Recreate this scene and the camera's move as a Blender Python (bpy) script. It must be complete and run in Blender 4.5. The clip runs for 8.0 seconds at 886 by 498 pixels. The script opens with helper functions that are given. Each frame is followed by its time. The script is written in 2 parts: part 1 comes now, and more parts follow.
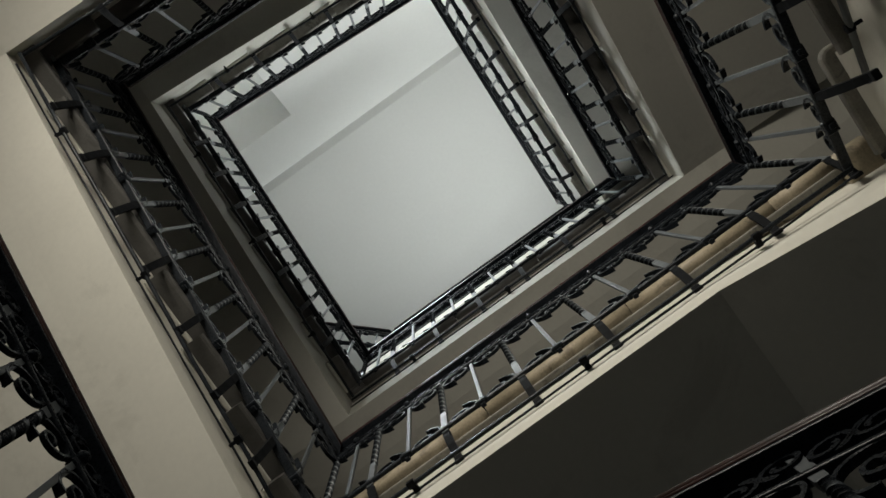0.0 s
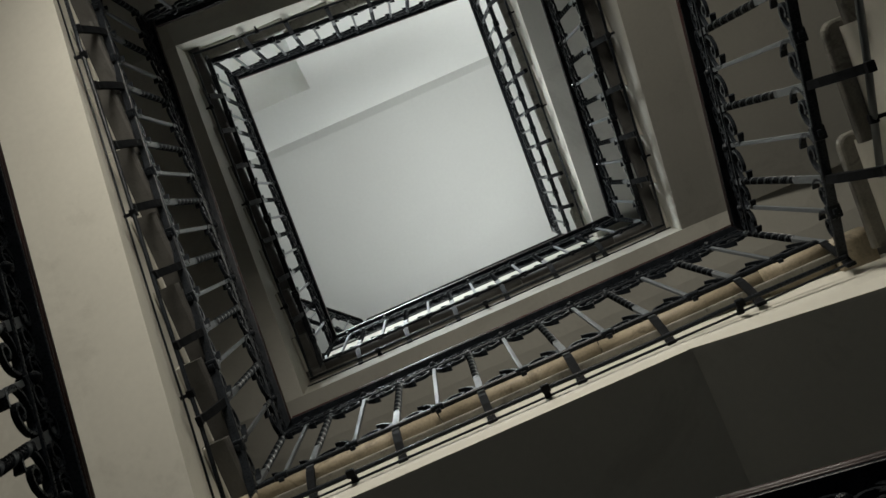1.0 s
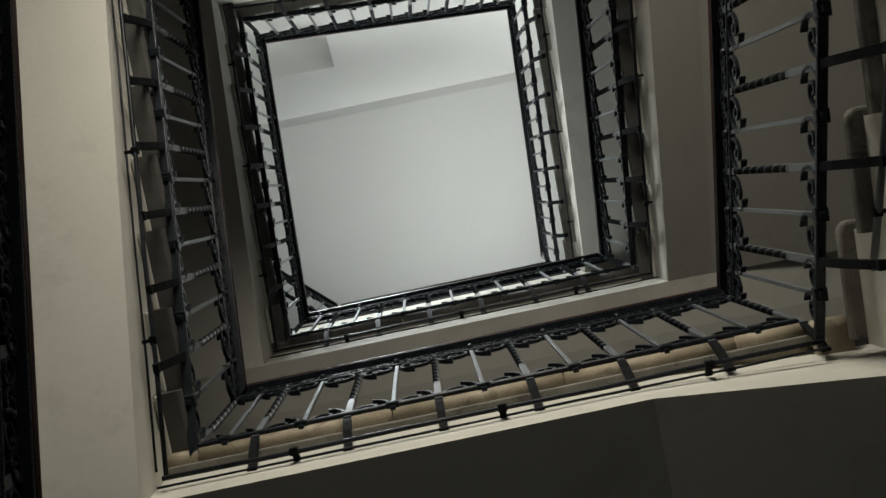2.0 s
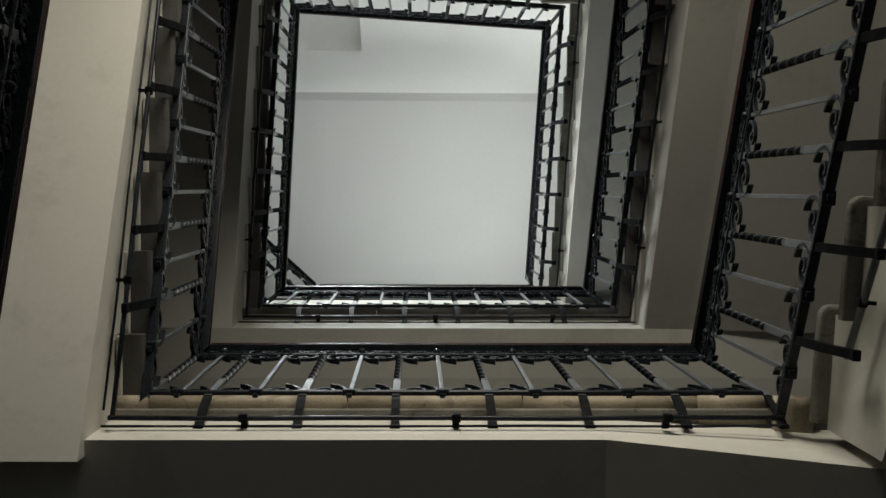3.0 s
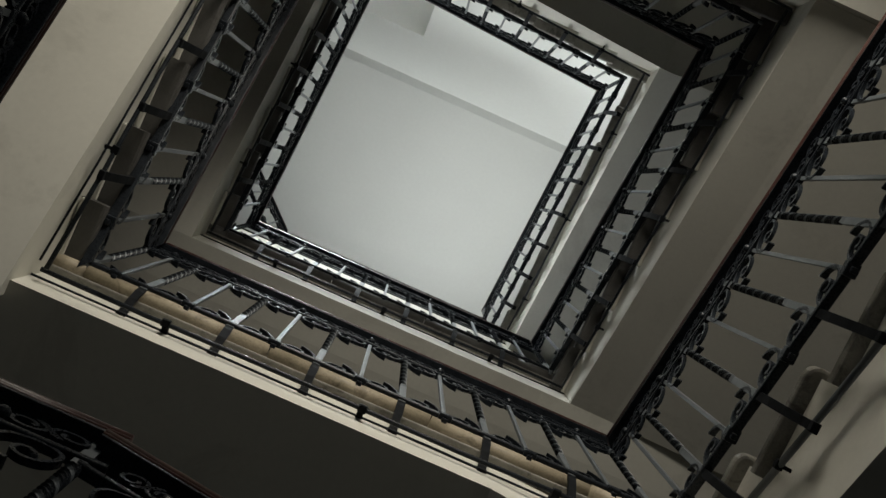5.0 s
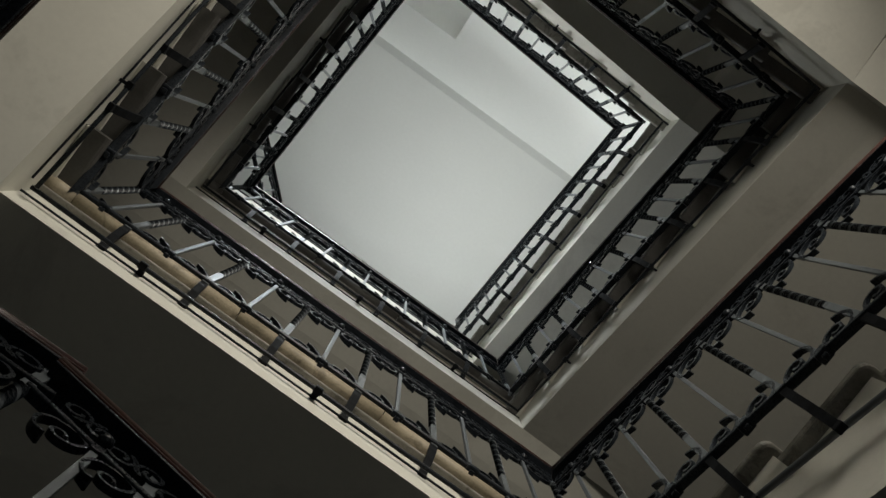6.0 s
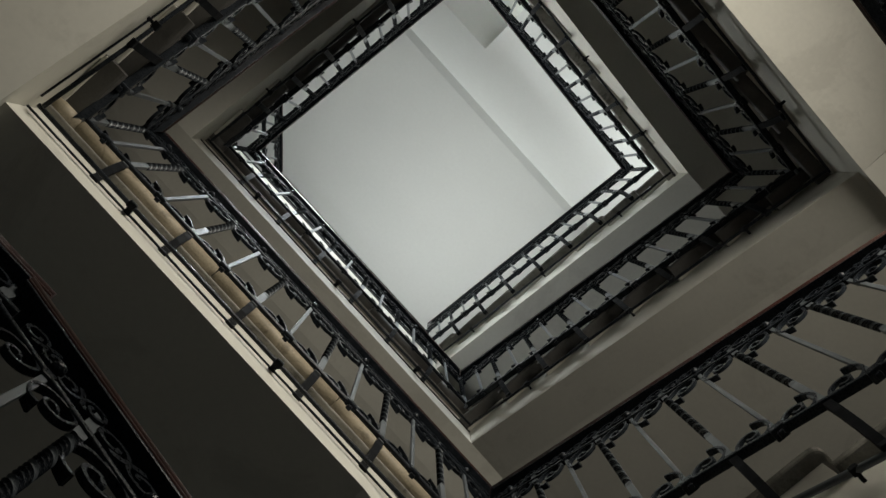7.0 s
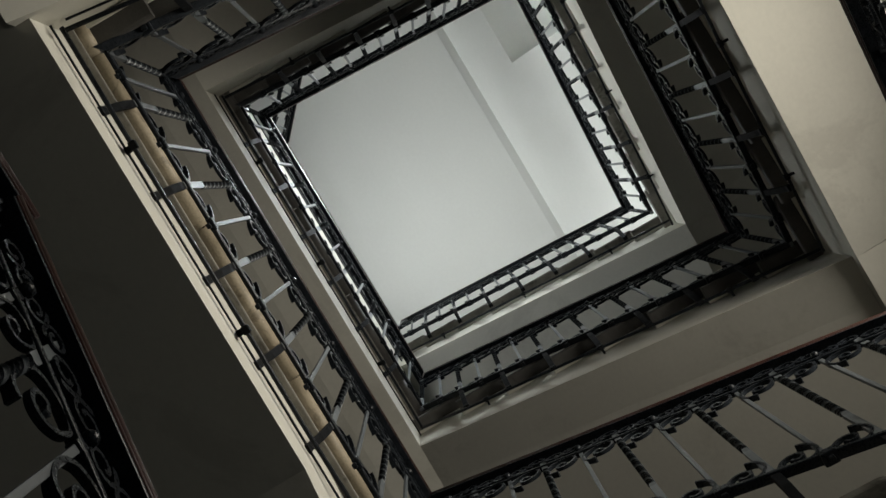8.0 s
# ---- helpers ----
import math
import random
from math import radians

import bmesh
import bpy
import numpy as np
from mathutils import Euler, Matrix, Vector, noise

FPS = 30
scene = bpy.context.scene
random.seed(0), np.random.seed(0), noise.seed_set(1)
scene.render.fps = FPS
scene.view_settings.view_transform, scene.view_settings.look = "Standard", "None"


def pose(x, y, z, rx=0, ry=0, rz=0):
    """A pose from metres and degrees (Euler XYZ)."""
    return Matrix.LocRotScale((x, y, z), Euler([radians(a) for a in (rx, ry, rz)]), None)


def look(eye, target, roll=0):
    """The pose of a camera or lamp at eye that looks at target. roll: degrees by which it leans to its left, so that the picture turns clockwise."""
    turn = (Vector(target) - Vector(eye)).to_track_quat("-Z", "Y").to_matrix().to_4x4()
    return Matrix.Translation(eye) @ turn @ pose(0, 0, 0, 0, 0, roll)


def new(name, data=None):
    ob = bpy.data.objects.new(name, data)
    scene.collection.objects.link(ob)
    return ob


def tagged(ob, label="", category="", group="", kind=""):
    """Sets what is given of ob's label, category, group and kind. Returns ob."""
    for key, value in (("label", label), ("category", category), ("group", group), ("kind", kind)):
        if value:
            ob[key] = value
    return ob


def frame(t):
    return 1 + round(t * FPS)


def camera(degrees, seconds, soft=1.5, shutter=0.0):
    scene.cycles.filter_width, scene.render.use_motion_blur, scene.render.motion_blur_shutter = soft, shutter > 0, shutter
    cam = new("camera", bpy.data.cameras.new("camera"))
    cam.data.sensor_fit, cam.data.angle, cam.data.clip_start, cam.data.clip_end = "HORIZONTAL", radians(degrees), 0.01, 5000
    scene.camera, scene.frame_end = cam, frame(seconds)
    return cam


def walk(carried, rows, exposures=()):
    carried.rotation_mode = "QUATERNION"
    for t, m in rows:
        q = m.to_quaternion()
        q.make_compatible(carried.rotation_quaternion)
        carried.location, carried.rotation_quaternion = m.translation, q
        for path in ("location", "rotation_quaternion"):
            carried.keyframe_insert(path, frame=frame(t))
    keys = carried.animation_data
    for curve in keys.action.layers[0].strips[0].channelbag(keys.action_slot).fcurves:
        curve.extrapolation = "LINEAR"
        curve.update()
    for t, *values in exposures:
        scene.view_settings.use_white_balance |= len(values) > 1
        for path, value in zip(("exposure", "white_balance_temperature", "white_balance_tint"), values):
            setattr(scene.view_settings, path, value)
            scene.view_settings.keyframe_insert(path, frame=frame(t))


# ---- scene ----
EYE = 1.2          # height of the lens above the ground floor
cam = camera(40.0, 8.0)
PATH = [
    (0.0, 0.0068, -0.0177, 177.314, 1.336, 35.706),
    (0.5, 0.0045, -0.0145, 177.277, 1.335, 29.662),
    (1.0, 0.0026, -0.0114, 177.244, 1.326, 23.630),
    (1.5, 0.0013, -0.0084, 177.212, 1.314, 17.624),
    (2.0, 0.0005, -0.0054, 177.179, 1.302, 11.649),
    (2.5, 0.0000, -0.0026, 177.142, 1.290, 5.703),
    (3.0, 0.0000, 0.0000, 177.103, 1.275, -0.223),
    (3.5, 0.0004, 0.0025, 177.063, 1.256, -6.141),
    (4.0, 0.0011, 0.0047, 177.023, 1.233, -12.061),
    (4.5, 0.0021, 0.0067, 176.987, 1.204, -17.994),
    (5.0, 0.0034, 0.0084, 176.956, 1.172, -23.945),
    (5.5, 0.0050, 0.0098, 176.932, 1.137, -29.913),
    (6.0, 0.0068, 0.0108, 176.912, 1.102, -35.888),
    (6.5, 0.0088, 0.0115, 176.896, 1.068, -41.846),
    (7.0, 0.0111, 0.0118, 176.878, 1.034, -47.752),
    (7.5, 0.0135, 0.0117, 176.855, 0.995, -53.553),
    (8.0, 0.0160, 0.0111, 176.820, 0.945, -59.176),
]
walk(cam, [(t, pose(x, y, EYE, a, b, c)) for t, x, y, a, b, c in PATH])

# ---- world and large lights ----
world = bpy.data.worlds.new("daylight")
world.use_nodes = True
scene.world = world
wn = world.node_tree.nodes
sky = wn.new("ShaderNodeTexSky")
sky.sky_type = "NISHITA"
sky.sun_disc = False
sky.sun_elevation, sky.sun_rotation = radians(35), radians(200)
wn["Background"].inputs["Strength"].default_value = 0.06
world.node_tree.links.new(sky.outputs["Color"], wn["Background"].inputs["Color"])


def window_light(name, place, target, w, h, watts, colour, spread=180):
    lamp = bpy.data.lights.new(name, "AREA")
    lamp.shape, lamp.size, lamp.size_y, lamp.energy, lamp.color = "RECTANGLE", w, h, watts, colour
    lamp.spread = radians(spread)
    ob = new(name, lamp)
    ob.matrix_world = look(place, target)
    return ob


# plan of the well (inner faces of the plastered stringers) and of the outer walls
XW, XE, YS, YN = -1.03, 1.29, 0.79, -1.47
WW, WE, WS, WN_ = -2.25, 2.55, 2.35, -2.70
STOREY, RISER = 3.10, 3.10 / 23
LOW_END = -0.305                   # where the lowest landing meets the flight from the ground floor
TOP, LAND_TOP = 0.39, 0.50         # from the stringer's lower edge up to the tread and to the landing's edge stone
RAIL_W, STONE_W, EDGE_W = 0.105, 0.09, 0.072     # how far rail and stone stand into the well
CEIL = EYE + 12.6                 # ceiling over the well


def level(k):
    """Lower edge of the landing's stringer on storey k."""
    return EYE + 3.70 + (k - 2) * STOREY if k > 1 else EYE + 0.77


# daylight from the windows: two in the north wall, the upper one in its dormer,
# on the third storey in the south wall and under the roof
window_light("stair_window_light", (0.1, WN_ + 0.02, EYE + 3.95), (0.62, 0.7, EYE + 4.0), 1.5, 1.1, 60, (1.0, 0.942, 0.83), 130)
# added fill lamp near the floor, out of view, lifts the lowest soffit
window_light("ground_fill_light", (0.2, WN_ + 0.02, 1.1), (0.2, 0.8, 2.2), 1.1, 2.0, 2.5, (0.78, 0.92, 1.0))
window_light("landing_window_light", (-0.5, WS - 0.02, EYE + 9.85), (-0.3, -1.8, EYE + 9.0), 1.6, 0.8, 74, (0.96, 1.0, 1.0), 112)
window_light("attic_window_light", (0.6, WS - 0.02, EYE + 10.75), (0.3, -2.2, EYE + 11.35), 2.4, 0.6, 46, (0.965, 1.0, 0.972), 122)
window_light("gable_window_light", (WE - 0.02, -0.2, EYE + 11.0), (-0.8, -0.6, EYE + 9.0), 1.8, 1.0, 52, (0.965, 1.0, 0.972))
window_light("dormer_window_light", (-1.15, WN_ + 0.02, EYE + 11.4), (0.8, 0.7, EYE + 8.0), 1.1, 1.0, 110, (0.93, 1.0, 1.03), 80)


# ---- materials ----
def material(name, base, rough=0.8, metal=0.0, mottle=0.12, scale=3.0, grain=60.0, bump=0.08, second=None, per_piece=0.0, coat=0.0, specular=0.5, marks=0.0, mark_scale=6.0):
    m = bpy.data.materials.new(name)
    m.use_nodes = True
    nodes, link = m.node_tree.nodes, m.node_tree.links.new
    bsdf = nodes["Principled BSDF"]
    bsdf.inputs["Roughness"].default_value, bsdf.inputs["Metallic"].default_value = rough, metal
    bsdf.inputs["Coat Weight"].default_value, bsdf.inputs["Specular IOR Level"].default_value = coat, specular
    geo = nodes.new("ShaderNodeNewGeometry")
    big, fine = nodes.new("ShaderNodeTexNoise"), nodes.new("ShaderNodeTexNoise")
    big.inputs["Scale"].default_value, big.inputs["Detail"].default_value = scale, 5
    fine.inputs["Scale"].default_value, fine.inputs["Detail"].default_value = grain, 4
    link(geo.outputs["Position"], big.inputs["Vector"])
    link(geo.outputs["Position"], fine.inputs["Vector"])
    ramp = nodes.new("ShaderNodeValToRGB")
    dark = second or tuple(c * (1 - mottle * 2) for c in base)
    light = tuple(min(1, c * (1 + mottle)) for c in base)
    ramp.color_ramp.elements[0].position, ramp.color_ramp.elements[1].position = 0.3, 0.7
    ramp.color_ramp.elements[0].color, ramp.color_ramp.elements[1].color = (*dark, 1), (*light, 1)
    mixed = nodes.new("ShaderNodeMix")
    mixed.inputs["Factor"].default_value = 0.35
    link(big.outputs["Fac"], mixed.inputs["A"])
    link(fine.outputs["Fac"], mixed.inputs["B"])
    factor = mixed.outputs["Result"]
    if per_piece:
        info, add = nodes.new("ShaderNodeObjectInfo"), nodes.new("ShaderNodeMath")
        add.operation = "MULTIPLY_ADD"
        link(info.outputs["Random"], add.inputs[0])
        add.inputs[1].default_value = per_piece
        link(factor, add.inputs[2])
        factor = add.outputs["Value"]
    link(factor, ramp.inputs["Fac"])
    colour = ramp.outputs["Color"]
    if marks:
        # ragged dark stains and chips
        stain, cut, mul = nodes.new("ShaderNodeTexNoise"), nodes.new("ShaderNodeMapRange"), nodes.new("ShaderNodeMix")
        stain.inputs["Scale"].default_value, stain.inputs["Detail"].default_value, stain.inputs["Roughness"].default_value = mark_scale, 8, 0.7
        stain.inputs["Distortion"].default_value = 0.6
        link(geo.outputs["Position"], stain.inputs["Vector"])
        link(stain.outputs["Fac"], cut.inputs["Value"])
        cut.inputs["From Min"].default_value, cut.inputs["From Max"].default_value = 0.55, 0.63
        cut.inputs["To Max"].default_value = marks
        mul.data_type, mul.blend_type = "RGBA", "MULTIPLY"
        link(cut.outputs["Result"], mul.inputs[0])
        link(colour, mul.inputs[6])
        mul.inputs[7].default_value = (0.22, 0.20, 0.18, 1)
        colour = mul.outputs[2]
    link(colour, bsdf.inputs["Base Color"])
    rough_range = nodes.new("ShaderNodeMapRange")
    rough_range.inputs["To Min"].default_value, rough_range.inputs["To Max"].default_value = rough * 0.8, min(1, rough * 1.2)
    link(fine.outputs["Fac"], rough_range.inputs["Value"])
    link(rough_range.outputs["Result"], bsdf.inputs["Roughness"])
    bumped = nodes.new("ShaderNodeBump")
    bumped.inputs["Strength"].default_value, bumped.inputs["Distance"].default_value = bump, 0.01
    link(mixed.outputs["Result"], bumped.inputs["Height"])
    link(bumped.outputs["Normal"], bsdf.inputs["Normal"])
    return m


PLASTER = material("painted_plaster", (0.56, 0.545, 0.48), 0.75, mottle=0.05, scale=1.6, grain=45, bump=0.045, marks=0.14, mark_scale=1.7)
# unseen walls take this dark tone so that less light reaches the soffits
BOUNCE_CUT = material("bounce_cutting_dark_grey", (0.078, 0.082, 0.083), 0.5, mottle=0.1, scale=1.3, grain=40, bump=0.06)
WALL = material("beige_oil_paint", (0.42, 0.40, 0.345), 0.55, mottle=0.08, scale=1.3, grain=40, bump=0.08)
WHITE = material("white_ceiling_paint", (0.78, 0.79, 0.77), 0.85, mottle=0.025, scale=0.9, grain=30, bump=0.05)
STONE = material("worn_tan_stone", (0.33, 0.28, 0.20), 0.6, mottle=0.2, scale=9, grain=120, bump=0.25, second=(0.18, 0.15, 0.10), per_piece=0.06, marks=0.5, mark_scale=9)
# darker tone of the tread stone, set by flight and landing
DARK_STONE = material("dark_grey_stone", (0.085, 0.082, 0.076), 0.55, mottle=0.15, scale=9, grain=120, bump=0.2, second=(0.05, 0.047, 0.043), per_piece=0.1, marks=0.3, mark_scale=8)
TREAD = material("grey_worn_stone_tread", (0.20, 0.19, 0.165), 0.6, mottle=0.2, scale=11, grain=120, bump=0.25, second=(0.095, 0.088, 0.074), per_piece=0.12, marks=0.6, mark_scale=8)
# landing floors, out of view, kept dark to limit bounce
FLOOR = material("terrazzo", (0.058, 0.061, 0.062), 0.45, mottle=0.2, scale=12, grain=220, bump=0.03)
# ground floor, out of view, paled to throw light up at the lowest soffit
GROUND = material("bounce_pale_terrazzo", (0.42, 0.43, 0.425), 0.5, mottle=0.15, scale=9, grain=200, bump=0.03)
IRON = material("black_gloss_iron", (0.0165, 0.0195, 0.0235), 0.28, mottle=0.3, scale=25, grain=180, bump=0.06, specular=0.16)
MATT_IRON = material("matt_black_iron", (0.0105, 0.0115, 0.013), 0.55, mottle=0.3, scale=25, grain=180, bump=0.08, specular=0.05)
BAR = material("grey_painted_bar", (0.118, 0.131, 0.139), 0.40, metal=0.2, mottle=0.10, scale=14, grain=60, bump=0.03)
WOOD = material("red_brown_handrail_wood", (0.042, 0.0135, 0.0095), 0.42, mottle=0.35, scale=14, grain=90, bump=0.10, coat=0.1, specular=0.35)


# ---- mesh helpers ----
def mesh_from(name, bm, mat, smooth=False):
    me = bpy.data.meshes.new(name)
    bmesh.ops.recalc_face_normals(bm, faces=bm.faces)
    bm.to_mesh(me)
    bm.free()
    me.materials.append(mat)
    if smooth:
        for p in me.polygons:
            p.use_smooth = True
    return me


def part(name, bm, mat, parent, label="", smooth=False):
    ob = new(name, mesh_from(name, bm, mat, smooth))
    ob.parent = parent
    return tagged(ob, label)


def place_part(name, me, parent, m, label=""):
    ob = new(name, me)
    ob.parent = parent
    ob.matrix_basis = m
    return tagged(ob, label)


def loft(bm, rings, closed=True):
    """Faces between rings of points, with caps."""
    made = [[bm.verts.new(p) for p in ring] for ring in rings]
    n = len(made[0])
    for a, b in zip(made, made[1:]):
        for i in range(n if closed else n - 1):
            bm.faces.new((a[i], a[(i + 1) % n], b[(i + 1) % n], b[i]))
    bm.faces.new(made[0])
    bm.faces.new(made[-1])
    return bm


def box(bm, x0, x1, y0, y1, z0, z1, bevel=0.0):
    vs = bmesh.ops.create_cube(bm, size=1.0)["verts"]
    for v in vs:
        v.co = Vector(((x0 + x1) / 2 + v.co.x * (x1 - x0), (y0 + y1) / 2 + v.co.y * (y1 - y0), (z0 + z1) / 2 + v.co.z * (z1 - z0)))
    if bevel:
        edges = list({e for v in vs for e in v.link_edges})
        bmesh.ops.bevel(bm, geom=edges, offset=bevel, segments=2, profile=0.6, affect="EDGES")
    return bm


def tube(bm, points, radius, sides=8, flat=None):
    """A bar along points; flat = (half width, half height) makes it a flat bar."""
    rings = []
    for i, p in enumerate(points):
        p = Vector(p)
        d = (Vector(points[min(i + 1, len(points) - 1)]) - Vector(points[max(i - 1, 0)])).normalized()
        side = d.cross(Vector((0, 1, 0)))
        side = Vector((1, 0, 0)) if side.length < 1e-3 else side.normalized()
        other = d.cross(side).normalized()
        if flat:
            rings.append([p + side * (a * flat[0]) + other * (b * flat[1]) for a, b in ((-1, -1), (1, -1), (1, 1), (-1, 1))])
        else:
            rings.append([p + side * (radius * math.cos(2 * math.pi * k / sides)) + other * (radius * math.sin(2 * math.pi * k / sides)) for k in range(sides)])
    return loft(bm, rings)


# ---- ironwork pieces, shared by all railings ----
LOW, UP, HAND = 0.0, 0.93, 1.05      # lower rail, upper rail, underside of the handrail, from the lower rail


def twisted_post_mesh(name):
    """Square bar twisted in the middle, black with a grey strip painted round it for glints, and flat grey ends."""
    bm = bmesh.new()
    flat = [(-0.0128, -0.0068), (0.0, -0.0068), (0.0128, -0.0068), (0.0128, 0.0), (0.0128, 0.0068), (0.0, 0.0068), (-0.0128, 0.0068), (-0.0128, 0.0)]
    h = 0.0105
    square = [(-h, -h), (0.0, -h), (h, -h), (h, 0.0), (h, h), (0.0, h), (-h, h), (-h, 0.0)]
    rings = [[Vector((x, y, z)) for x, y in flat] for z in (HAND - 0.005, 0.95, 0.895)]
    steps, tw0, tw1 = 168, 0.880, 0.29
    for k in range(steps + 1):
        a = 2 * math.pi * 7.0 * k / steps
        c, q, z = math.cos(a), math.sin(a), tw0 + (tw1 - tw0) * k / steps
        rings.append([Vector((c * x - q * y, q * x + c * y, z)) for x, y in square])
    rings += [[Vector((x, y, z)) for x, y in flat] for z in (0.27, 0.10, 0.0, -0.03)]
    loft(bm, rings)
    # faces left grey stand for highlights on the twist, the others are black
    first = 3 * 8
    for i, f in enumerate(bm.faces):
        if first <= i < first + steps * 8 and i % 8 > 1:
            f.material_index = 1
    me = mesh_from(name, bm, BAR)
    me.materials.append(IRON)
    return me


def post_foot_mesh(name, drop, end):
    """The bent foot of a post, from the lower rail down and back to the rod or the stringer."""
    bm = bmesh.new()
    back = RAIL_W - end
    pts = [(0.0, 0.014), (0.0, -0.02), (-0.10 * back, -0.3 * drop), (-0.36 * back, -0.58 * drop), (-0.70 * back, -0.84 * drop), (-back, -drop)]
    rings = []
    for i, (w, z) in enumerate(pts):
        a, b = pts[max(i - 1, 0)], pts[min(i + 1, len(pts) - 1)]
        d = Vector((0, b[0] - a[0], b[1] - a[1])).normalized()
        n = Vector((0, -d.z, d.y))
        p = Vector((0, w, z))
        rings.append([p + Vector((sx * 0.0145, 0, 0)) + n * (sn * 0.008) for sx, sn in ((-1, -1), (1, -1), (1, 1), (-1, 1))])
    loft(bm, rings)
    box(bm, -0.017, 0.017, -back - 0.004, -back + 0.016, -drop - 0.018, -drop + 0.014, 0.004)
    return mesh_from(name, bm, MATT_IRON)


def plain_bar_mesh(name):
    bm = bmesh.new()
    box(bm, -0.0080, 0.0080, -0.006, 0.006, 0.018, UP - 0.012, 0.0015)
    return mesh_from(name, bm, BAR)


def collar_mesh(name):
    """Forged collar that clasps the lower rail under a plain bar."""
    bm = bmesh.new()
    box(bm, -0.024, 0.024, -0.022, 0.022, -0.020, 0.020, 0.006)
    box(bm, -0.010, 0.010, -0.010, 0.010, -0.034, -0.015, 0.004)
    return mesh_from(name, bm, IRON)


def knob_mesh(name):
    """Riveted head of a plain bar at the upper rail."""
    bm = bmesh.new()
    box(bm, -0.013, 0.013, -0.012, 0.012, UP - 0.012, UP + 0.016, 0.003)
    bmesh.ops.create_icosphere(bm, subdivisions=2, radius=0.016, matrix=Matrix.Translation((0, 0.014, UP + 0.034)))
    return mesh_from(name, bm, IRON)


def ribbon(bm, pts, half_w, half_t, flare=()):
    """A flat strip on edge along points (u, z), as wide as 2 half_w towards the well."""
    rings = []
    for i, (u, z) in enumerate(pts):
        a, b = pts[max(i - 1, 0)], pts[min(i + 1, len(pts) - 1)]
        d = Vector((b[0] - a[0], 0, b[1] - a[1])).normalized()
        n = Vector((-d.z, 0, d.x))
        p = Vector((u, 0, z))
        hw = half_w * (flare[i] if flare else 1)
        rings.append([p + Vector((0, sw * hw, 0)) + n * (sn * half_t) for sw, sn in ((-1, -1), (1, -1), (1, 1), (-1, 1))])
    loft(bm, rings)


def spiral(cx, cz, r0, r1, a0, turns, n):
    return [(cx + (r0 + (r1 - r0) * k / n) * math.cos(a0 + 2 * math.pi * turns * k / n),
             cz + (r0 + (r1 - r0) * k / n) * math.sin(a0 + 2 * math.pi * turns * k / n)) for k in range(n + 1)]


def smooth_line(points, n=4):
    """A smooth curve through points (u, z)."""
    out = []
    for i in range(len(points) - 1):
        p = [points[max(0, min(len(points) - 1, i + j))] for j in (-1, 0, 1, 2)]
        for k in range(n):
            t = k / n
            out.append(tuple(0.5 * (2 * p[1][c] + (p[2][c] - p[0][c]) * t + (2 * p[0][c] - 5 * p[1][c] + 4 * p[2][c] - p[3][c]) * t * t
                                    + (3 * p[1][c] - p[0][c] - 3 * p[2][c] + p[3][c]) * t ** 3) for c in (0, 1)))
    return out + [points[-1]]


def volute_mesh(name):
    """C-scroll on a rail: a flared leaf that bends over, sweeps along the rail and rolls up into an open volute."""
    bm = bmesh.new()
    line = smooth_line([(-0.004, 0.116), (-0.026, 0.107), (-0.044, 0.080), (-0.050, 0.047), (-0.038, 0.016), (-0.010, 0.003), (0.023, 0.004),
                        (0.044, 0.020), (0.042, 0.049), (0.027, 0.071), (0.005, 0.077), (-0.013, 0.064), (-0.012, 0.044), (0.003, 0.037), (0.014, 0.048)])
    n = len(line) - 1
    ribbon(bm, line, 0.0088, 0.0042, [1.0 + 0.45 * max(0.0, 1 - k / (0.12 * n)) - 0.25 * k / n for k in range(n + 1)])
    bmesh.ops.create_icosphere(bm, subdivisions=1, radius=0.0075, matrix=Matrix.Translation((0.014, 0, 0.048)))
    box(bm, -0.014, 0.014, -0.009, 0.009, -0.004, 0.006, 0.003)
    return mesh_from(name, bm, IRON)


def s_scroll_mesh(name):
    """S-scroll that fills the narrow band between upper rail and handrail."""
    bm = bmesh.new()
    a = spiral(-0.034, 0.060, 0.036, 0.012, -1.3, 1.3, 18)
    b = spiral(0.034, 0.050, 0.036, 0.012, -1.3 + math.pi, 1.3, 18)
    ribbon(bm, list(reversed(a)) + b, 0.0125, 0.0046)
    for end in (a[-1], b[-1]):
        bmesh.ops.create_icosphere(bm, subdivisions=1, radius=0.010, matrix=Matrix.Translation((end[0], 0, end[1])))
    return mesh_from(name, bm, IRON)


FOOT = {"landing": (0.21, 0.0), "flight": (0.27, 0.056), "long": (0.35, 0.050)}
LOWER = {"landing": 0.40, "flight": 0.46}
EXTRA = 0.045       # the landing railings start lower and are taller by this
POST = twisted_post_mesh("baluster")
FEET = {k: post_foot_mesh("foot", d, e) for k, (d, e) in FOOT.items()}
PLAIN = plain_bar_mesh("plain_bar")
COLLAR, KNOB = collar_mesh("collar"), knob_mesh("knob")
VOLUTE = volute_mesh("scroll")
SSCROLL = s_scroll_mesh("s_scroll")


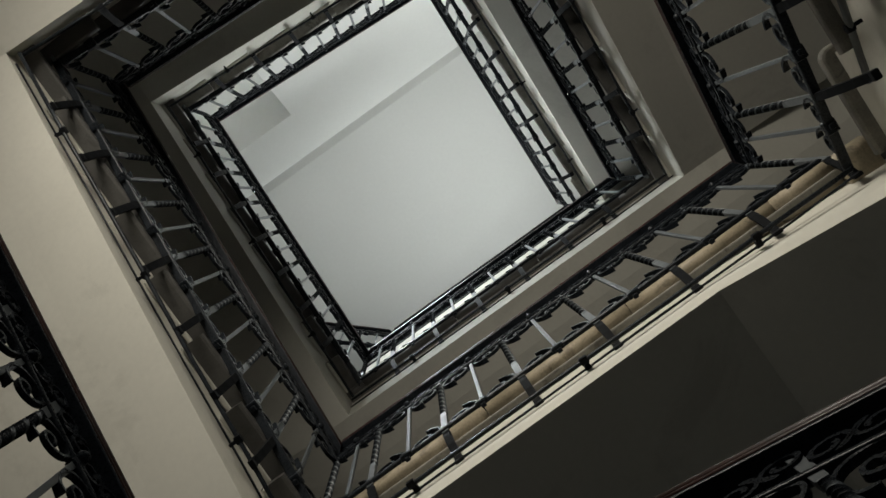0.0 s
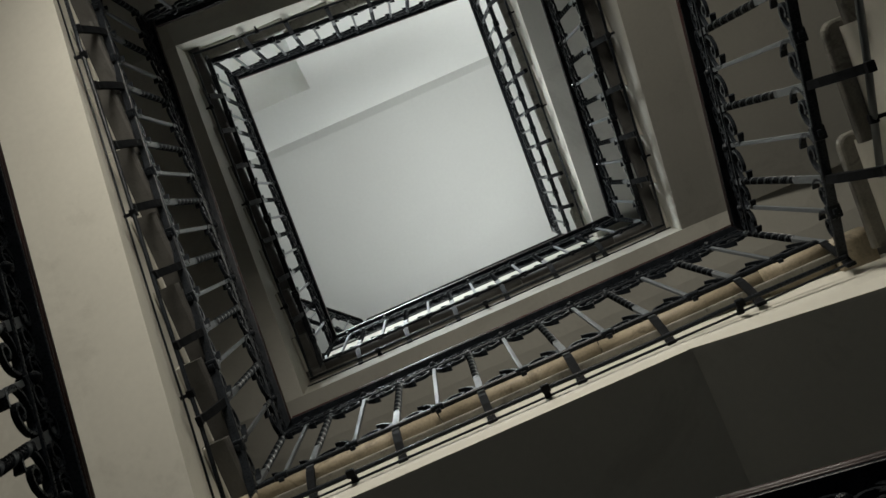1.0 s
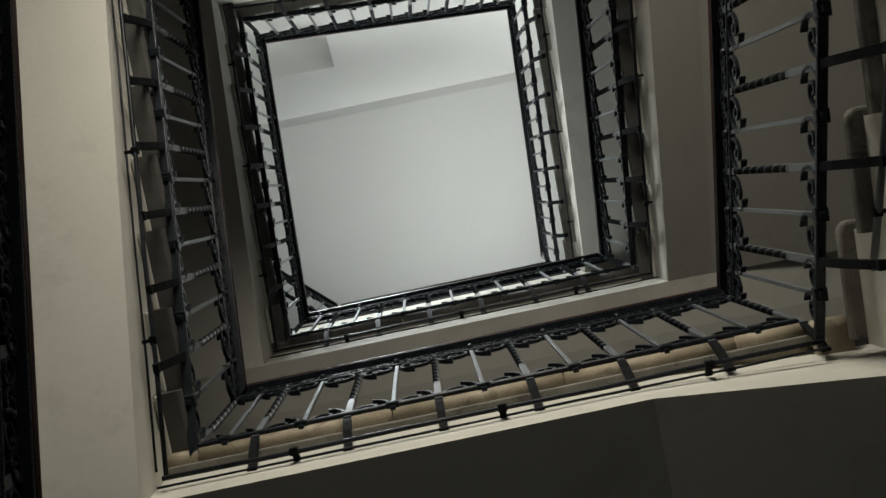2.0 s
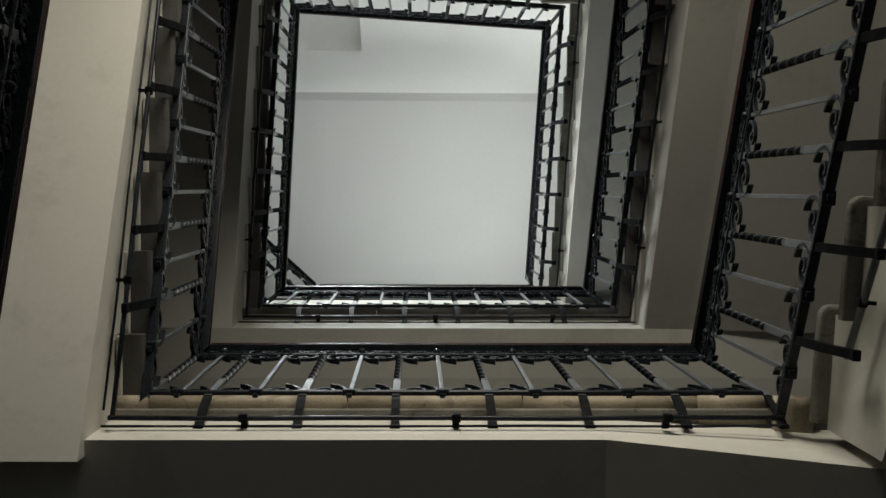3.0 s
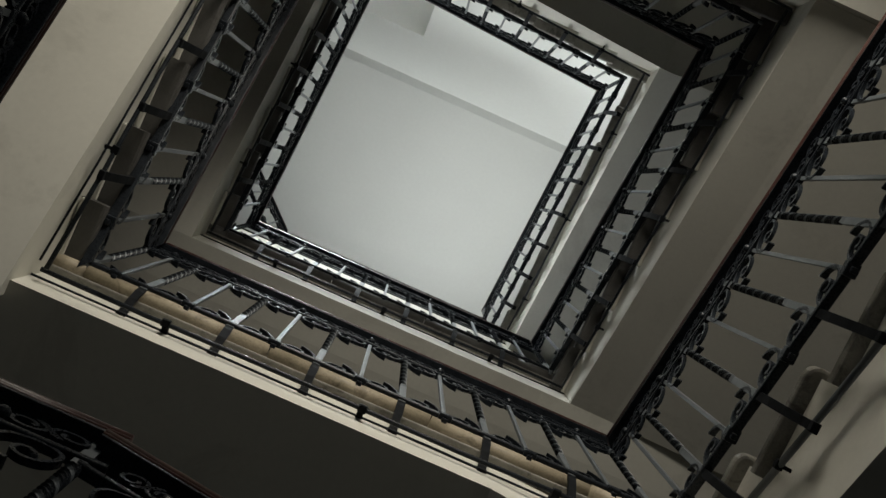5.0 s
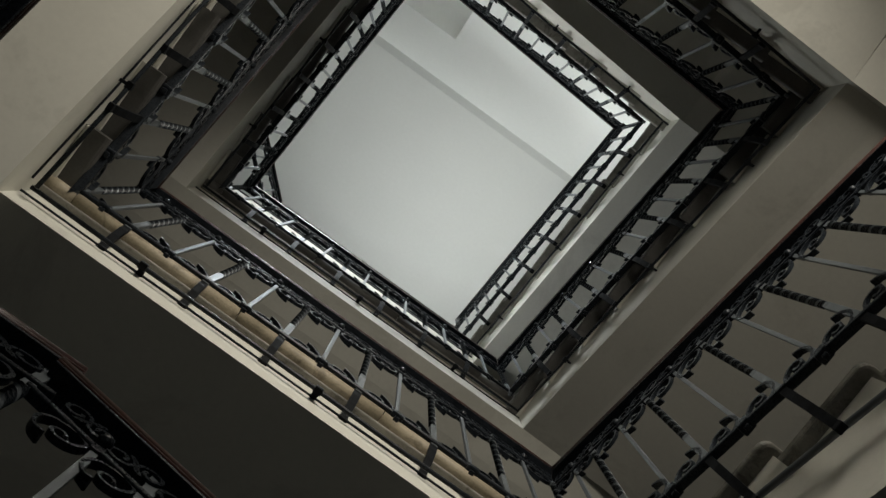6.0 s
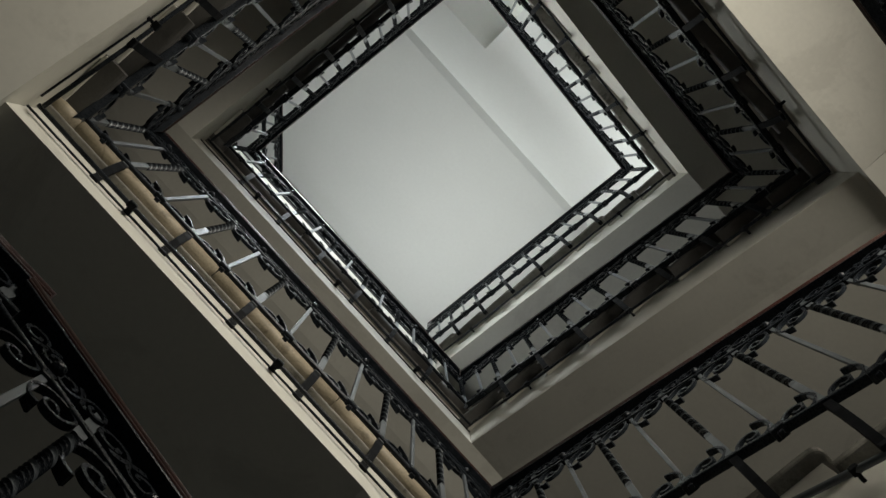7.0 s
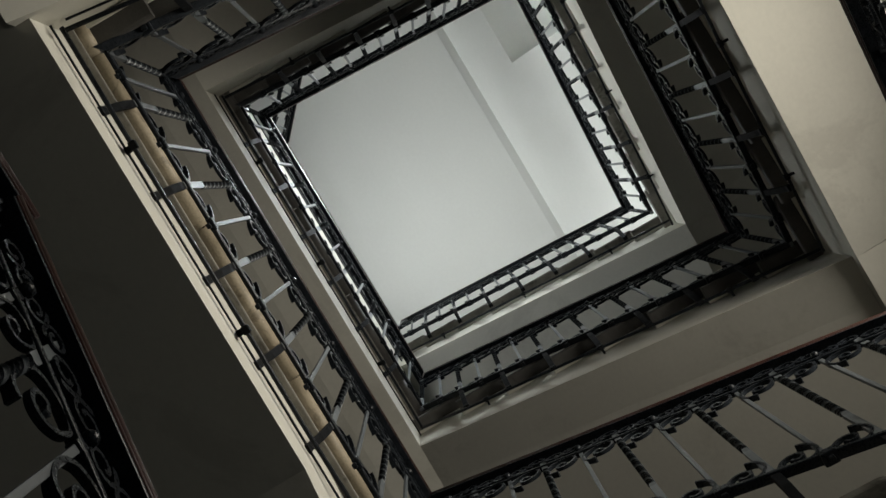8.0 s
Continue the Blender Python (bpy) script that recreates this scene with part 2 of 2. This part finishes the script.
class Side:
    """One side of the well: u runs up along the stringer, w into the well, z up from the stringer's lower edge at its start."""

    def __init__(self, start, end, z0, rise, bays, kind):
        self.start, self.end, self.z0, self.rise, self.bays, self.kind = Vector(start), Vector(end), z0, rise, bays, kind
        self.length = (self.end - self.start).length
        d = (self.end - self.start).normalized()
        self.m = Matrix(((d.x, -d.y, 0, start[0]), (d.y, d.x, 0, start[1]), (0, 0, 1, z0), (0, 0, 0, 1)))
        self.slope = rise / self.length
        self.rail_rise, self.ins = rise, (RAIL_W, RAIL_W)
        self.angle = math.atan(self.slope)   # lean of the scrolls

    def rail_z(self, u):
        return self.rail_rise * (u - self.ins[0]) / (self.length - sum(self.ins))


def strip(bm, side, profile, off, lift, mitred=True, more=0.0, lead=0.0):
    """A profile of (w, z) swept along a side, mitred at both corners or cut square."""
    if not mitred:
        return loft(bm, [[Vector((u, w, lift + z + side.rail_z(u))) for w, z in profile] for u in (-0.015, side.length + 0.03 - (0.115 if side.rise == 0 else 0.0))])
    rings = []
    for far in (False, True):
        ring = []
        for w, z in profile:
            u = side.length - (w - off + side.ins[1]) + more if far else (side.ins[0] - lead if lead else w - off + side.ins[0])
            ring.append(Vector((u, w, lift + z + side.rail_z(u))))
        rings.append(ring)
    return loft(bm, rings)


def rounded(cw, cz, hw, hz, r, n=4):
    pts = []
    for sx, sz, a0 in ((1, 1, 0), (-1, 1, 90), (-1, -1, 180), (1, -1, 270)):
        for k in range(n + 1):
            a = radians(a0 + 90 * k / n)
            pts.append((cw + sx * (hw - r) + r * math.cos(a), cz + sz * (hz - r) + r * math.sin(a)))
    return pts


def handrail_profile(off):
    """Moulded rail: a rounded top over a groove, with a bead along each lower edge."""
    half = [(0.030, 0.001), (0.035, 0.002), (0.0372, 0.0055), (0.0372, 0.0085), (0.0345, 0.0115), (0.0325, 0.0135), (0.0325, 0.016),
            (0.0355, 0.0185), (0.0375, 0.024), (0.0375, 0.031), (0.034, 0.039), (0.027, 0.0445), (0.016, 0.0475)]
    return [(off + w, z) for w, z in half] + [(off - w, z) for w, z in reversed(half)]


def railing(side, label, off=RAIL_W, inset=RAIL_W, bay=0.0, first=0.0, with_rod=True, pins=3, rod_stop=0.02, low=0.0, mitred=True, first_foot=False, extra=0.0, inset_end=None, low_end=0.0, rod_start=0.0, dark_line=False, lead=0.0, rod_radius=0.0085):
    """bay: distance of the posts where it differs from an even division; first: distance of the second post from the first."""
    root = tagged(new("stair_railing"), label, "railing", "railings round the stairwell")
    root.matrix_basis = side.m
    low = low or LOWER[side.kind]
    side.ins = (inset, inset if inset_end is None else inset_end)
    hand = low + HAND + extra
    stretch = Matrix.Diagonal((1, 1, (HAND + extra) / HAND, 1))
    upper = UP * (HAND + extra) / HAND
    bm = bmesh.new()
    strip(bm, side, handrail_profile(off), off, hand, mitred, lead=lead)
    rail = part("handrail", bm, WOOD, root, "polished red-brown wooden handrail", smooth=True)
    bm = bmesh.new()
    strip(bm, side, rounded(off - 0.0005, 0.0, 0.0355, 0.006, 0.003, 2), off, hand - 0.004, mitred, lead=lead)
    part("handrail_plate", bm, IRON, rail, "flat black iron bar under the handrail")
    bm = bmesh.new()
    strip(bm, side, rounded(off, 0.0, 0.013, 0.009, 0.005, 3), off, low + upper, mitred)
    part("upper_rail", bm, IRON, root)
    bm = bmesh.new()
    strip(bm, side, rounded(off, 0.0, 0.017, 0.013, 0.006, 3), off, low, mitred, low_end)
    part("lower_rail", bm, IRON, root)
    run = side.length - sum(side.ins)
    step = bay or run / side.bays
    posts = [inset]
    while posts[-1] + 1.45 * step < inset + run:
        posts.append(posts[-1] + (first if first and len(posts) == 1 else step))
    posts.append(inset + run)
    lean = Matrix(((1, 0, 0, 0), (0, 1, 0, 0), (math.tan(side.angle), 0, 1, 0), (0, 0, 0, 1)))     # scrolls follow the slope, upright
    reach = Matrix.Diagonal((1, off / RAIL_W, 1, 1))
    for i, u in enumerate(posts):
        at = Matrix.Translation((u, off, low + side.rail_z(u)))
        if (i or side.kind == "landing") and (mitred and not low_end or i < len(posts) - 1):
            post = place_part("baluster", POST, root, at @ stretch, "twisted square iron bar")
            if (0 < i or side.kind == "landing" and first_foot) and i < len(posts) - 1 and with_rod:
                place_part("foot", FEET["long" if low > 0.7 else side.kind], post, stretch.inverted() @ reach, "black iron foot bent back to the stringer")
        if i == len(posts) - 1:
            continue
        gap = posts[i + 1] - u
        um = u + gap / 2
        at = Matrix.Translation((um, off, low + side.rail_z(um)))
        bar = place_part("plain_bar", PLAIN, root, at @ stretch, "plain grey iron bar")
        place_part("collar", COLLAR, bar, stretch.inverted(), "forged black collar")
        place_part("knob", KNOB, bar, stretch.inverted() @ Matrix.Translation((0, 0, upper - UP)), "round black rivet head")
        for q, turn in ((0.25, 1), (0.75, -1)):
            uq = u + gap * q
            z = low + side.rail_z(uq)
            size = min(1.25, gap / 0.255)
            place_part("scroll", VOLUTE, root, Matrix.Translation((uq, off, z + 0.010)) @ lean @ Matrix.Diagonal((size, 1, 1.06 * size, 1)))
            place_part("scroll", VOLUTE, root, Matrix.Translation((uq, off, z + upper - 0.007)) @ lean @ Matrix.Diagonal((-size, 1, -1.06 * size, 1)))
            place_part("s_scroll", SSCROLL, root, Matrix.Translation((uq, off, z + upper + 0.004)) @ lean @ Matrix.Diagonal((turn * size, 1, 1, 1)))
    if with_rod:
        w, z = (0.058 if side.kind == "flight" else 0.04), (0.205 if low > 0.7 else 0.17) if side.kind == "flight" else 0.23
        bm = bmesh.new()
        u0, u1 = max(rod_start, w - 0.004), side.length - max(rod_stop, w - 0.004)
        zz = lambda u: z + side.slope * u
        run = [u0 + (u1 - u0) * i / 6 for i in range(7)]
        line = [(u, w + 0.002 * math.sin(i * 2.3), zz(u) + 0.003 * math.sin(i * 1.9)) for i, u in enumerate(run)]
        tube(bm, line, rod_radius)
        rod = part("side_rod", bm, IRON if rod_radius < 0.01 else BAR, root, "thin black iron rod along the stringer", smooth=True)
        # dark line beside the rod, as on the landing edges
        if dark_line:
            bm = bmesh.new()
            tube(bm, [(u, 0.004 + 0.0015 * math.sin(i * 2.1), 0.10 + zz(u) + 0.004 * math.sin(i * 1.7)) for i, u in enumerate(run)], 0.0045, 6)
            part("edge_line", bm, IRON, root, "thin dark line along the stringer", smooth=True)
        for k in range(pins):
            u = side.length * (k + 0.72) / (pins + 0.4)
            bm = bmesh.new()
            half = 0.011 if side.kind == "landing" else 0.006
            foot_z = -0.05 if side.kind == "landing" else 0.01
            loft(bm, [[Vector((u + a, ww, zz(u) + z0)) for a, z0 in ((-half, d - 0.010), (half, d - 0.010), (half, d + 0.010), (-half, d + 0.010))] for ww, d in ((w + 0.012, 0.012), (-0.004 if side.kind == "landing" else w - 0.034, -foot_z))])
            box(bm, u - 0.015, u + 0.015, w - 0.012, w + 0.014, zz(u) - 0.012, zz(u) + 0.016, 0.004)
            part("rod_clip", bm, MATT_IRON, rod)
    return root


def tread_mesh(name, going, width, over=STONE_W, corner=0.024, stone=None):
    """Stone slab with a rounded nosing and a rounded end towards the well, a little uneven."""
    bm = bmesh.new()
    box(bm, -0.03, going, -width, over, -0.05, 0.0)
    upright = [e for e in bm.edges if all(abs(v.co.y - over) < 1e-5 and v.co.x < 0 for v in e.verts)]
    bmesh.ops.bevel(bm, geom=upright, offset=corner, segments=4, profile=0.5, affect="EDGES")
    front = lambda v: v.co.y > over - corner - 1e-4 or v.co.x < -0.03 + 1e-4
    edges = [e for e in bm.edges if all(front(v) for v in e.verts) and abs(e.verts[0].co.z - e.verts[1].co.z) < 1e-5]
    bmesh.ops.bevel(bm, geom=edges, offset=0.012, segments=2, profile=0.5, affect="EDGES")
    return mesh_from(name, bm, stone or TREAD)


def flight(side, width, label, deep=(0.0, 0.0), steps=0, begin=0.0, going=0.0, over=STONE_W, crease=0.27, sag=0.04, corner=0.024, stone=None):
    root = tagged(new("stair_flight"), label, "staircase", "flights of stairs", "structure")
    root.matrix_basis = side.m
    n = steps or side.bays
    going, riser = going or side.length / n, side.rise / n
    bm = bmesh.new()
    lap = 0.05 if side.z0 == level(2) else 0.0      # the stringer reaches a little under the landing
    prof = [(-lap, -deep[0]), (side.length, side.rise - deep[1])]
    for i in reversed(range(n)):
        top = TOP + riser * (i + 1) - 0.05
        prof += [(begin + going * (i + 1) if i < n - 1 else side.length, top), (begin + going * i if i else -lap, top)]
    loft(bm, [[Vector((u, w, z - (drop if i < 2 else 0.0))) for i, (u, z) in enumerate(prof)] for w, drop in ((0.0, 0.0), (-crease, 0.0), (-width, sag))])
    part("stringer", bm, PLASTER, root, "painted plaster soffit and stringer")
    slab = tread_mesh("tread", going, width, over, corner, stone)
    bed = bmesh.new()
    box(bed, -0.012, going, 0.0005, over * 0.22, -0.075, -0.0505, 0.006)
    bed = mesh_from("tread_bed", bed, PLASTER)
    rng = random.Random(round(side.z0 * 100))
    for i in range(n):
        at = Matrix.Translation((begin + going * i, rng.uniform(-0.006, 0.006), TOP + riser * (i + 1)))
        place_part("tread", slab, root, at @ Matrix.Rotation(rng.uniform(-0.006, 0.006), 4, "Z"))
        if over > 0.06:
            place_part("tread_bed", bed, root, at)
    return root


def platform(name, x0, x1, y0, y1, z, label, deep=0.0):
    """Corner platform between two flights."""
    root = tagged(new(name), label, "landing", "landings", "structure")
    bm = bmesh.new()
    box(bm, x0, x1, y0, y1, z - deep, z + TOP - 0.05)
    part("slab", bm, PLASTER, root)
    bm = bmesh.new()
    box(bm, x0, x1, y0, y1, z + TOP - 0.049, z + TOP)
    part("floor_slab", bm, FLOOR, root)
    return root


def landing(k, label):
    z = level(k)
    high = LAND_TOP if k in (2, 3) else TOP
    root = tagged(new("landing"), label, "landing", "landings", "structure")
    bm = bmesh.new()
    if k == 2:
        # the soffit dips towards the deeper stringer of the flight that comes up from below
        xs = [WW, -1.075, -1.0745, 0.60, 1.40, WE]
        zs = [z + 0.08, z + 0.08, z + 0.08, z + 0.08, z - 0.135, z - 0.135]
        ys = [YS + 0.05, YS + 0.05, YS, YS, YS + 0.045, YS + 0.045]
        rings = []
        for x, zb, y in zip(xs, zs, ys):
            rings.append([Vector((x, y, zb)), Vector((x, WS, zb)), Vector((x, WS, z + high - 0.05)), Vector((x, y, z + high - 0.05))])
        loft(bm, rings)
    elif k == 3:
        # an edge beam, with the soffit a little higher behind it
        loft(bm, [[Vector((x, y, zz)) for y, zz in ((YS, z), (YS + 0.28, z), (WS, z + 0.14), (WS, z + high - 0.05), (YS, z + high - 0.05))] for x in (WW, WE)])
    else:
        box(bm, WW, WE if k > 1 else LOW_END, YS if k < 4 else 0.95, WS, z, z + high - 0.05)
    part("slab", bm, PLASTER, root, "painted plaster soffit and edge")
    bm = bmesh.new()
    box(bm, WW, WE if k > 1 else LOW_END, YS + 0.01 if k < 4 else 0.94, WS, z + high - 0.049, z + high - 0.002)
    part("floor_slab", bm, FLOOR, root)
    if k == 4:
        return root
    cuts = [LOW_END] if k == 1 else [XE + 0.02 + (0.05 if k == 2 else 0), 1.225, 0.975, 0.37, -0.233]
    cuts += [-0.911, XW - 0.02]
    for a, b in zip(cuts, cuts[1:]):
        bm = bmesh.new()
        lo, hi = b + 0.0022, a - 0.0022
        box(bm, lo, hi, YS - EDGE_W + 0.0015 * math.sin(a * 9), YS + 0.30, z + high - (0.06 if b < 1.2 else 0.115), z + high)
        edges = [e for e in bm.edges if all(v.co.y < YS for v in e.verts) and abs(e.verts[0].co.x - e.verts[1].co.x) > 0.1]
        bmesh.ops.bevel(bm, geom=edges, offset=0.026, segments=4, profile=0.5, affect="EDGES")
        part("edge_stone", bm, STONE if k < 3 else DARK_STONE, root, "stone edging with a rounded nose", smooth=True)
    # the edge stone's greyer lower half, built as a separate strip
    bm = bmesh.new()
    box(bm, XW, XE if k > 1 else LOW_END, YS - 0.034, YS - 0.0005, z + high - 0.076, z + high - 0.0605, 0.006)
    part("edge_bed", bm, TREAD, root, "greyer strip under the edge stones")
    # shadow line below the stone edge, built as a thin dark tube
    if k > 1:
        bm = bmesh.new()
        wz = z + 0.28
        xe = 1.235 if k == 2 else XE
        xs = [xe, xe - 0.01] + [xe - 0.01 - (xe - XW - 0.02) * i / 8 for i in range(1, 9)] + [XW]
        tube(bm, [(x, YS - 0.004 - 0.0015 * math.sin(i * 2.1), wz + 0.004 * math.sin(i * 1.7)) for i, x in enumerate(xs)], 0.0045, 6)
        part("edge_line", bm, IRON, root, "thin dark line along the stringer")
    return root


# ---- structure ----
def wall(name, x0, x1, y0, y1, z0, z1, label, mat=None):
    bm = bmesh.new()
    box(bm, x0, x1, y0, y1, z0, z1)
    ob = new(name, mesh_from(name, bm, mat or WALL))
    return tagged(ob, label, "wall", "", "structure")


def wall_with_windows(name, y0, y1, a0, a1, z0, z1, holes, label, mat=None, along_y=False):
    """A wall with rectangular openings (a0, a1, z0, z1) through it, from the lowest up."""
    bm = bmesh.new()

    def block(p, q, r, t):
        box(bm, y0, y1, p, q, r, t) if along_y else box(bm, p, q, y0, y1, r, t)

    for h0, h1, hz0, hz1 in holes:
        block(a0, a1, z0, hz0)
        block(a0, h0, hz0, hz1)
        block(h1, a1, hz0, hz1)
        z0 = hz1
    block(a0, a1, z0, z1)
    return tagged(new(name, mesh_from(name, bm, mat or WALL)), label, "wall", "", "structure")


ROOF = EYE + 14.2
# the opening at floor level is added for the fill lamp
wall_with_windows("wall_north", WN_ - 0.3, WN_, WW - 0.3, WE + 0.3, 0, ROOF, ((-0.4, 0.8, 0.0, 2.15), (-0.65, 0.85, EYE + 3.4, EYE + 4.5), (-1.7, -0.6, EYE + 10.9, EYE + 11.9)), "painted plaster wall of the stairwell with an added low opening and two window openings")
wall_with_windows("wall_south", WS, WS + 0.3, WW - 0.3, WE + 0.3, 0, ROOF, ((-1.3, 0.3, EYE + 9.45, EYE + 10.25), (-0.6, 1.8, EYE + 10.45, EYE + 11.05)), "wall behind the landings, darkened to cut bounced light, with two windows", BOUNCE_CUT)
wall("wall_west", WW - 0.3, WW, WN_, WS, 0, ROOF, "wall of the stairwell, darkened to cut bounced light", BOUNCE_CUT)
wall_with_windows("wall_east", WE, WE + 0.3, WN_, WS, 0, ROOF, ((-1.1, 0.7, EYE + 10.5, EYE + 11.5),), "wall of the stairwell, darkened to cut bounced light, with a window under the roof", BOUNCE_CUT, True)
bm = bmesh.new()
box(bm, WW - 0.3, WE + 0.3, WN_ - 0.3, WS + 0.3, -0.2, 0.0)
tagged(new("floor", mesh_from("floor", bm, GROUND)), "speckled terrazzo ground floor, paled to bounce light upwards", "floor", "", "structure")

# the attic ceiling: level over the landing side, then a roof slope, with a small dormer cut into one end of it
RIDGE_Y, PITCH, COVE = -0.975, 1.468, 0.025
DORMER_X, DORMER_Z = -0.538, CEIL - 0.516
dormer_y = RIDGE_Y - (0.516 + COVE) / PITCH
slope_z = lambda y: CEIL + COVE + (y - RIDGE_Y) * PITCH
bm = bmesh.new()
box(bm, WW, WE, RIDGE_Y + 0.085, WS, CEIL, CEIL + 0.2)
# narrow cove between the level part and the slope
loft(bm, [[Vector((x, RIDGE_Y + 0.085, CEIL)), Vector((x, RIDGE_Y + 0.085, CEIL + 0.2)), Vector((x, RIDGE_Y, CEIL + 0.2)), Vector((x, RIDGE_Y, CEIL + COVE))] for x in (WW, WE)])


def roof_piece(bm, x0, x1, y0, y1):
    loft(bm, [[Vector((x, y1, slope_z(y1))), Vector((x, y1, slope_z(y1) + 0.2)), Vector((x, y0, slope_z(y0) + 0.2)), Vector((x, y0, slope_z(y0)))] for x in (x0, x1)])


roof_piece(bm, DORMER_X, WE, WN_, RIDGE_Y)
roof_piece(bm, WW, DORMER_X, dormer_y, RIDGE_Y)
box(bm, WW, DORMER_X + 0.06, WN_, dormer_y, DORMER_Z, DORMER_Z + 0.15)
tagged(new("ceiling", mesh_from("ceiling", bm, WHITE)), "white painted attic ceiling with a roof slope and a dormer", "ceiling", "", "structure")

# landings, flights and corner platforms
for k in (1, 2, 3, 4):
    landing(k, "plastered landing with a tan stone edge")

sides = {}
NW2, NE2 = (-1.02, -1.455), (1.325, -1.51)      # the second storey's well is a little out of square
for k in (1, 2, 3):
    z = level(k)
    lw, ln = 8 * RISER, 7 * RISER
    nw, ne, up_w, up_n = (XW, YN), (XE, YN), lw, ln
    if k == 2:
        nw, ne, up_w, up_n = NW2, NE2, lw + 0.06, ln - 0.21
    sides["W", k] = Side((XW, YS), nw, z, up_w, 8, "flight")
    if k > 1:
        sides["N", k] = Side(nw, ne, z + up_w, up_n, 7, "flight")
        lean = 0.0 if k == 2 else 0.06
        on = 0.22 if k == 3 else 0.0      # the last flight runs on to the top landing, which is set back
        sides["E", k] = Side((ne[0] - lean / 2, ne[1]), (XE - lean, YS + on), z + up_w + up_n, (2 * lw + ln - up_w - up_n) * (1 + on / (YS - YN)), 8, "flight")
    sides["S", k] = Side((LOW_END if k == 1 else XE + (0.035 if k == 2 else 0.0), YS), (XW, YS), z, 0.0, 7 if k > 1 else 2, "landing")
sides["S", 0] = Side((XE, YS), (LOW_END, YS), EYE + 0.05, 0.67, 5, "flight")
E1_START, E1_END, E1_RISE = (1.48, YN), (1.355, YS), 1.24
sides["N", 1] = Side((XW, YN), (1.48, YN), level(1) + 8 * RISER, 3.60 + EYE - E1_RISE - level(1) - 8 * RISER, 7, "flight")
sides["E", 1] = Side(E1_START, E1_END, EYE + 3.60 - E1_RISE, E1_RISE, 7, "flight")
sides["E", 1].rail_rise, sides["E", 1].angle = 0.88, math.atan(0.43)

# how far the plaster hangs below the line from which the heights are counted
DEEP = {(n, k): (0.0, 0.0) for n in "WNE" for k in (1, 2, 3)}
DEEP["W", 2], DEEP["N", 2], DEEP["S", 0], DEEP["E", 1] = (0.0, -0.22), (-0.22, 0.07), (0.0, 0.0), (0.13, 0.13)
for (name, k), s in sides.items():
    if name == "S" and k:
        continue
    width = {"W": XW - WW, "N": YN - WN_, "E": WE - XE, "S": WS - YS}[name] - (0.06 if (name, k) == ("E", 1) else 0.0)
    wide = {}
    if (name, k) == ("E", 1):
        wide = dict(steps=6, begin=0.084, going=0.36, over=0.052, corner=0.04, stone=TREAD)
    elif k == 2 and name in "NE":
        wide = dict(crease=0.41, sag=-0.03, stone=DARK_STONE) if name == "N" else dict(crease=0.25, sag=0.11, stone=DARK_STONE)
    # west treads: their shade is put into the darker stone colour
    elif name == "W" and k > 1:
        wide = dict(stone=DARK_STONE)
    flight(s, width, "plastered stair flight with worn stone treads", DEEP[name, k], **wide)
for k in (1, 2, 3):
    nw = sides["N", k].z0
    ne = sides["E", k].z0
    (xw, yw), (xe, ye) = ((XW, YN), (1.48 if k == 1 else XE, YN)) if k != 2 else (NW2, NE2)
    platform("landing", WW, xw, WN_, yw, nw, "plastered quarter landing in the corner of the stairs", DEEP["N", k][0])
    platform("landing", xe, WE, WN_, ye, ne, "plastered quarter landing in the corner of the stairs", max(DEEP["E", k][0], DEEP["N", k][1]))

# ---- railings ----
for (name, k), s in sides.items():
    where = "along a landing edge" if name == "S" and k else "along a rising flight"
    text = "black wrought-iron railing with scrolls and wooden handrail " + where
    if (name, k) == ("E", 1):
        railing(s, text, 0.138, RAIL_W, 0.307, first=0.327, rod_stop=0.275, rod_radius=0.0125, low=0.75, extra=0.14, inset_end=EDGE_W, low_end=0.06)
    elif (name, k) == ("W", 1):
        railing(s, text, bay=0.2505, first=0.28, low=0.55)
    elif (name, k) == ("S", 1):
        railing(s, text, inset=0.03, with_rod=False, mitred=False)
    elif (name, k) == ("S", 0):
        railing(s, text, inset=0.03, bay=0.307, first=0.397, low=0.36, extra=0.035, mitred=False)
    elif name == "S":
        railing(s, text, EDGE_W, bay=0.3217 if k == 2 else 0.3125, first_foot=k == 2, low=0.485, extra=EXTRA, rod_start=0.12 if k == 2 else 0.0, lead=0.09 if k == 2 else 0.0)
    elif name == "W":
        railing(s, text, bay=0.256 if k == 2 else 0.2505, first=0.28 + 0.033, inset=EDGE_W, dark_line=k == 2)
    elif (name, k) == ("E", 3):
        railing(s, text, 0.155)
    elif (name, k) == ("N", 3):
        railing(s, text, inset_end=0.175)
    elif (name, k) == ("E", 2):
        railing(s, text, inset_end=EDGE_W)
    else:
        railing(s, text)

# guard of the top landing, set back from the well and slanting across the last flight to the wall
top = level(4)
for a, b, bays in (((1.10, 0.945), (-0.93, 0.945), 7), ((-0.93, 0.945), (WW, -0.27), 6)):
    g = Side(a, b, top, 0.0, bays, "landing")
    railing(g, "black wrought-iron guard railing of the top landing", 0.0, 0.0, with_rod=False)
